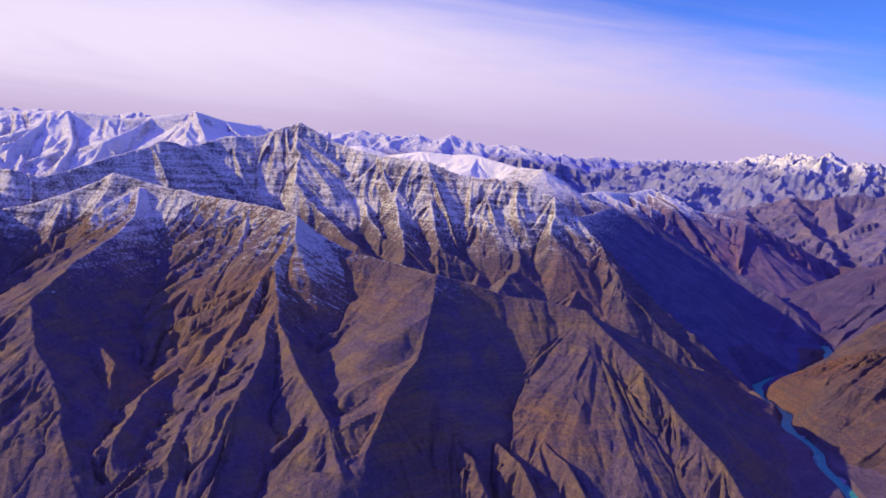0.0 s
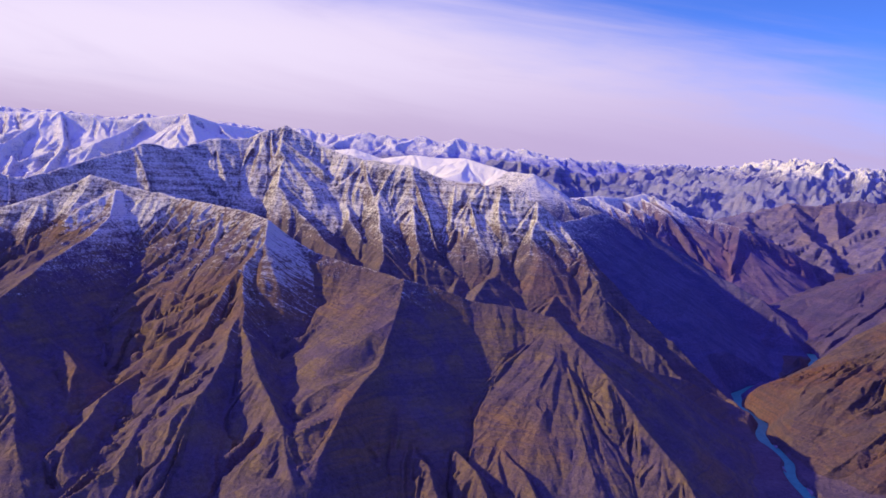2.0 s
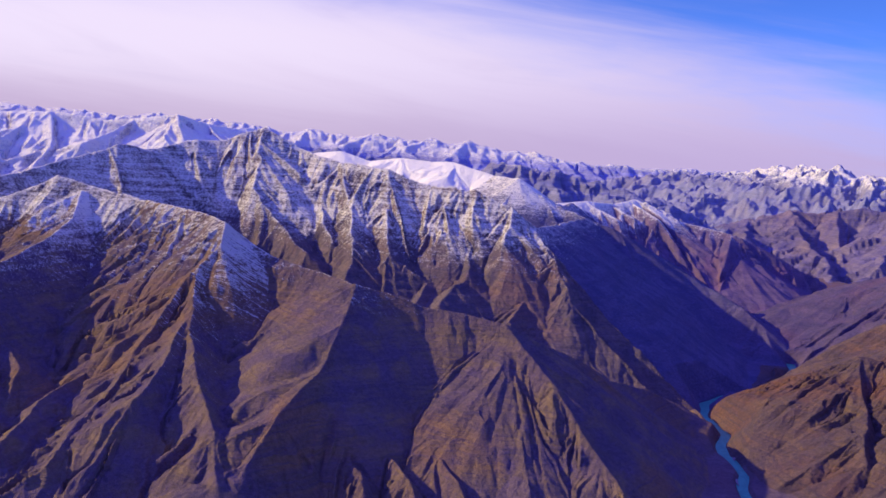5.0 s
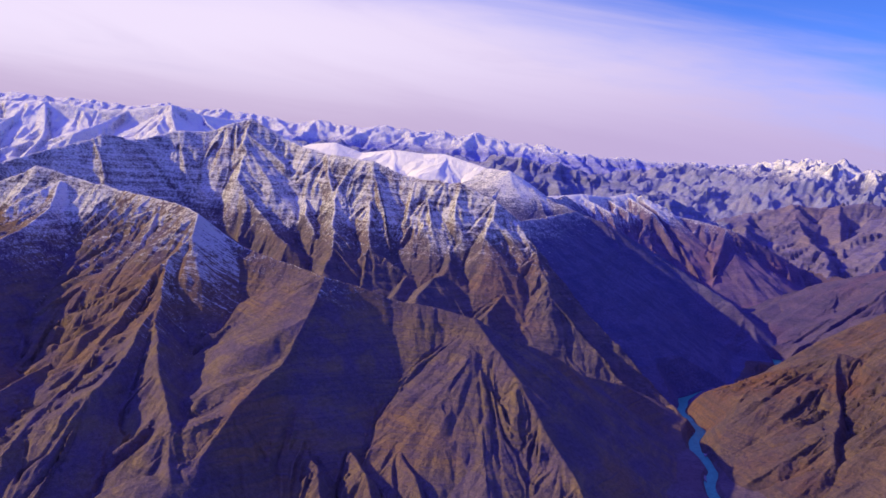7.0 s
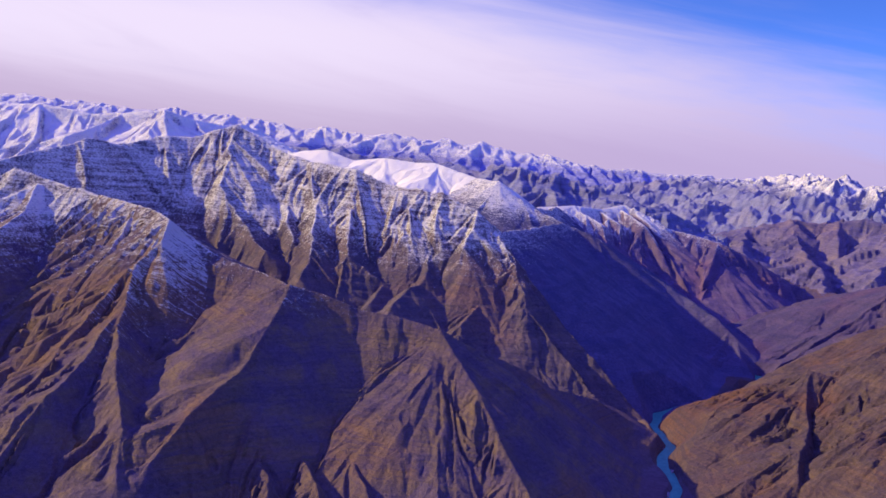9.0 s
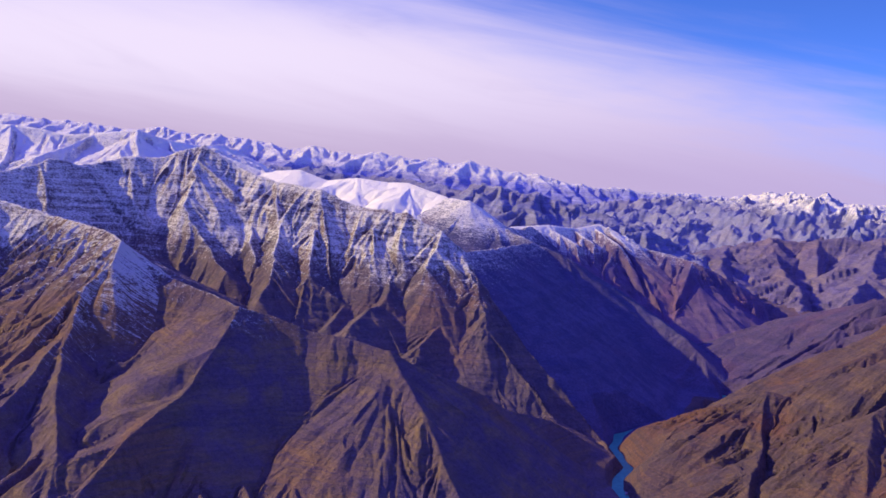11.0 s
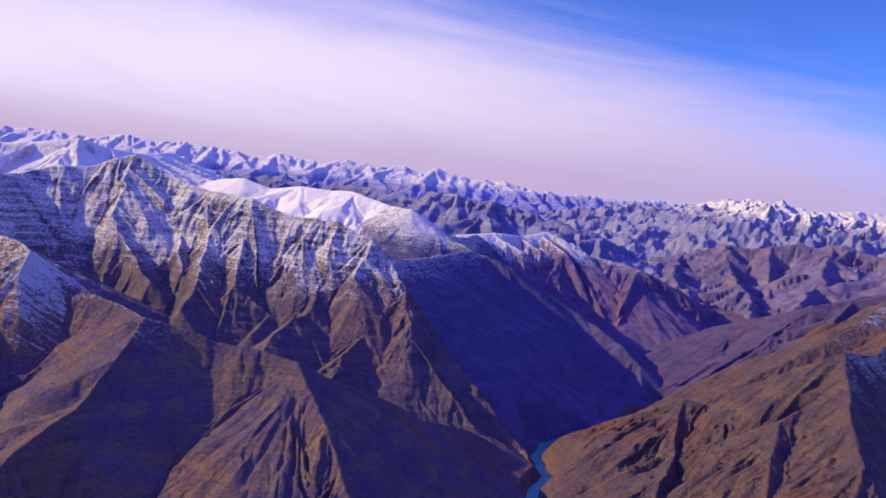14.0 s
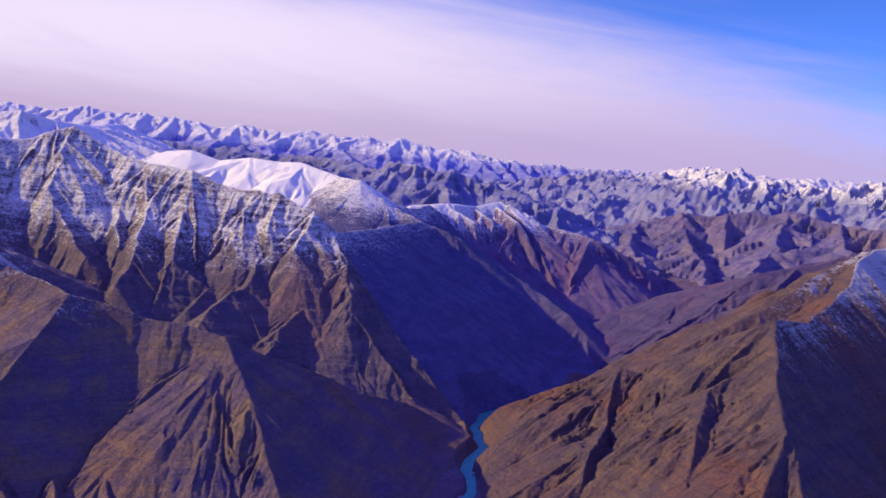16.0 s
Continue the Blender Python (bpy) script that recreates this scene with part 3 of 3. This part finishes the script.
# slopes turned from the sun keep their scree and stay smooth
lee = np.clip(0.75 - 1.0 * (GX * sun_way.x + GY * sun_way.y), 0.35, 1.0)
patchy = patchy * np.where(RR < 1000, lee, 1.0)
for size, amount, seed in ((230.0, 0.08, 81), (110.0, 0.07, 91), (52.0, 0.07, 101), (27.0, 0.09, 111), (14.0, 0.115, 121), (7.0, 0.105, 131), (3.6, 0.09, 141)):
    fade = np.clip(size / (spacing * 2.2) - 1.0, 0, 1) * (np.clip((RR - 900) / 500, 0, 1) if size > 100 else 1.0)
    wave, ax, ay = furrows(X, Y, GX, GY, size, seed)
    strength = (size * amount * steep * fade * quiet * patchy * (crest_calm if size > 10 else 1.0)).astype(np.float32)
    extra = extra + strength * (wave - 0.15)
    GX, GY = GX + 0.7 * strength * ax, GY + 0.7 * strength * ay
H = H + extra + 0.3 * cloudy(X, Y, 9.0, 3, 71) * quiet * np.clip(2.0 - spacing / 2, 0, 1)

# the far ranges are broken into many sharp crests
CRAGS = {"far_range": 20.0, "rugged_range": 36.0, "dark_range": 12.0, "far_hill": 15.0, "blue_hill": 10.0}
broken = np.array([CRAGS.get(r[0], 0.0) for r in RIDGES] + [8.0])[owner] * np.clip((RR - 950) / 300, 0, 1)
crag_size = np.clip(RR / 13.0, 90.0, 340.0)
for scale in (90.0, 145.0, 235.0, 380.0):
    part_of = np.clip(1 - np.abs(np.log(crag_size / scale)) / math.log(1.62), 0, 1)
    H = H + broken * part_of * (crags(X32, Y32, scale, 5, 151) - 0.42) * np.clip(0.6 + below / (18.0 * far), 0, 1)

for names, scale, rise in ((("rugged_range",), 60.0, 22.0), (("rugged_range",), 26.0, 6.0), (("far_range", "dark_range", "blue_hill"), 115.0, 15.0), (("dark_range", "blue_hill"), 45.0, 9.0), (("far_hill",), 90.0, 9.0)):
    mine = np.array([r[0] in names for r in RIDGES] + [False])[owner]
    H = H + np.where(mine, rise * (crags(X32, Y32, scale, 4, 171) - 0.4), 0)

# harder and softer beds of rock step the slopes
bed_at = H + 0.06 * X32 + 0.03 * Y32 + 3.0 * waves(X32 / 90, Y32 / 90, 81)
banded = np.array([{"snow_mountain": 0.65, "pale_peak": 0.0, "snow_dome": 0.0, "right_mountain": 0.2, "left_ridge": 0.2, "middle_mountain": 0.1}.get(r[0], 0.3) for r in RIDGES] + [0.2])[owner]
saw = (bed_at / 6.0) % 1.0
saw2 = (bed_at / 2.3 + 0.4 * waves(X32 / 40, Y32 / 40, 83)) % 1.0
step = np.where(saw < 0.72, saw / 0.72 - 0.5, (1 - saw) / 0.28 - 0.5) + 0.35 * np.where(saw2 < 0.7, saw2 / 0.7 - 0.5, (1 - saw2) / 0.3 - 0.5)
H = H + banded * step * quiet * steep * np.clip(0.7 + 0.8 * waves(X32 / 70, Y32 / 70, 85), 0.2, 1.2) * np.clip(1.5 - RR / 1400, 0, 1)
# weather takes off the sharpest edges
soft = H.copy()
soft[1:-1] = 0.5 * H[1:-1] + 0.25 * (H[:-2] + H[2:])
soft[:, 1:-1] = 0.5 * soft[:, 1:-1] + 0.25 * (soft[:, :-2] + soft[:, 2:])
H = H + 0.4 * (soft - H)
H = np.where(RR > 5000, np.minimum(H, 20), H)

rows, cols = X.shape
points = np.stack([X, Y, H], -1).reshape(-1, 3)
NX, NY = slope_of(H)
normals = np.stack([-NX, -NY, np.ones_like(NX)], -1).reshape(-1, 3)
normals /= np.linalg.norm(normals, axis=1)[:, None]
index = np.arange(rows * cols).reshape(rows, cols)
quads = np.stack([index[:-1, :-1], index[:-1, 1:], index[1:, 1:], index[1:, :-1]], -1).reshape(-1, 4)


def one_piece(own):
    """Every part becomes one connected piece: stray islands go to the part around them."""
    n_rows, n_cols = own.shape
    for _ in range(3):
        label = np.arange(own.size)
        cell = label.reshape(own.shape)
        a = np.concatenate([cell[:, :-1].ravel(), cell[:-1].ravel()])
        b = np.concatenate([cell[:, 1:].ravel(), cell[1:].ravel()])
        flat_own = own.ravel()
        same = flat_own[a] == flat_own[b]
        a, b = a[same], b[same]
        while True:
            low = np.minimum(label[a], label[b])
            before = label.copy()
            np.minimum.at(label, label[a], low)
            np.minimum.at(label, label[b], low)
            label = label[label]
            label = label[label]
            if np.array_equal(label, before):
                break
        count = np.bincount(label, minlength=own.size)
        keep = np.zeros(own.size, bool)
        for i in np.unique(flat_own):
            roots = np.unique(label[flat_own == i])
            keep[roots[np.argmax(count[roots])]] = True
        stray = ~keep[label].reshape(own.shape)
        if not stray.any():
            break
        own = np.where(stray, -9, own)
        while (own == -9).any():
            for axis, shift in ((0, 1), (0, -1), (1, 1), (1, -1)):
                own = np.where(own == -9, np.roll(own, shift, axis), own)
    return own


quad_owner = one_piece(owner[:-1, :-1]).reshape(-1)


def land_mesh(name, faces, mat):
    used, inverse = np.unique(faces, return_inverse=True)
    me = bpy.data.meshes.new(name)
    me.vertices.add(len(used))
    me.vertices.foreach_set("co", points[used].astype(np.float32).ravel())
    me.loops.add(faces.size)
    me.loops.foreach_set("vertex_index", inverse.astype(np.int32).ravel())
    me.polygons.add(len(faces))
    me.polygons.foreach_set("loop_start", np.arange(0, faces.size, 4, dtype=np.int32))
    me.polygons.foreach_set("use_smooth", np.ones(len(faces), bool))
    me.update(calc_edges=True)
    me.normals_split_custom_set_from_vertices(normals[used].astype(np.float32))
    me.materials.append(mat)
    return me


mountains = {}
for i, (mountain, part_name, left, right, nodes) in enumerate(RIDGES):
    faces = quads[quad_owner == i]
    if len(faces) < 20:
        continue
    if mountain not in mountains:
        base = new(mountain)
        base.location = (nodes[0][0], nodes[0][1], 0)
        tagged(base, LABELS[mountain], "mountain", kind="thing")
        mountains[mountain] = base
    ob = new(part_name, land_mesh(part_name, faces, MATERIALS[mountain]))
    ob.parent = mountains[mountain]
    ob.matrix_parent_inverse = Matrix.Translation(mountains[mountain].location).inverted()
ground = new("ground", land_mesh("ground", quads[quad_owner == -1], MATERIALS["ground"]))
tagged(ground, "valley floor of ochre gravel and bare earth", "ground", kind="structure")

# ---- the river ----
bm = bmesh.new()
edge_rows = []
path = [Vector((*p, WATER)) for p in RIVER]
fine_path = []
for i in range(len(path) - 1):
    p0, p1, p2, p3 = path[max(i - 1, 0)], path[i], path[i + 1], path[min(i + 2, len(path) - 1)]
    for k in range(8):
        u = k / 8
        fine_path.append(0.5 * ((2 * p1) + (p2 - p0) * u + (2 * p0 - 5 * p1 + 4 * p2 - p3) * u * u + (3 * p1 - p0 - 3 * p2 + p3) * u**3))
for i, p in enumerate(fine_path):
    ahead = (fine_path[min(i + 1, len(fine_path) - 1)] - fine_path[max(i - 1, 0)]).normalized()
    across = Vector((-ahead.y, ahead.x, 0))
    edge_rows.append([bm.verts.new(p + across * o) for o in (-9, -3, 3, 9)])
for a, b in zip(edge_rows, edge_rows[1:]):
    for j in range(3):
        bm.faces.new((a[j], a[j + 1], b[j + 1], b[j]))
me = bpy.data.meshes.new("river")
bm.normal_update()
bm.to_mesh(me)
bm.free()
me.materials.append(m_water)
tagged(new("river", me), "narrow turquoise river winding through the valley", "river", kind="structure")

# pale gravel bars along the water's edge
m_gravel, n = material("pale_river_gravel")
spot = n.noise(n.node("ShaderNodeNewGeometry").outputs["Position"], 0.9, 8.0, 0.7)
shader = n.node("ShaderNodeBsdfPrincipled")
n.put(shader, "Base Color", n.mix(n.ramp(spot, 0.3, 0.7), rgb(0.17, 0.13, 0.11), rgb(0.28, 0.22, 0.18)))
n.put(shader, "Roughness", 0.95)
n.node("ShaderNodeOutputMaterial", shader.outputs[0])


def gravel_bar(start, count, side, breadth):
    """A low tongue of gravel that follows a stretch of one bank."""
    bm = bmesh.new()
    strips = []
    for i in range(start, start + count + 1):
        p = fine_path[i]
        ahead = (fine_path[i + 1] - fine_path[i - 1]).normalized()
        across = Vector((-ahead.y, ahead.x, 0)) * side
        swell = math.sin(math.pi * (i - start) / count) ** 0.6
        strips.append([bm.verts.new(p + across * (3.6 + breadth * swell * u) + Vector((0, 0, lift))) for u, lift in ((0.0, -0.6), (0.15, 0.35), (0.6, 0.75 + 0.3 * dice.random()), (1.0, 0.7), (1.25, -1.5))])
    for a, b in zip(strips, strips[1:]):
        for j in range(4):
            face = bm.faces.new((a[j], a[j + 1], b[j + 1], b[j]) if side < 0 else (a[j], b[j], b[j + 1], a[j + 1]))
            face.smooth = True
    bm.normal_update()
    me = bpy.data.meshes.new("gravel_bar")
    bm.to_mesh(me)
    bm.free()
    me.materials.append(m_gravel)
    return tagged(new("gravel_bar", me), "pale grey gravel bar at the river's edge", "gravel bar", group="gravel bars along the river", kind="thing")


for start, count, side, breadth in ((36, 9, -1, 4.0), (44, 8, 1, 3.0), (54, 9, -1, 5.0), (62, 10, 1, 4.5)):
    gravel_bar(start, count, side, breadth)
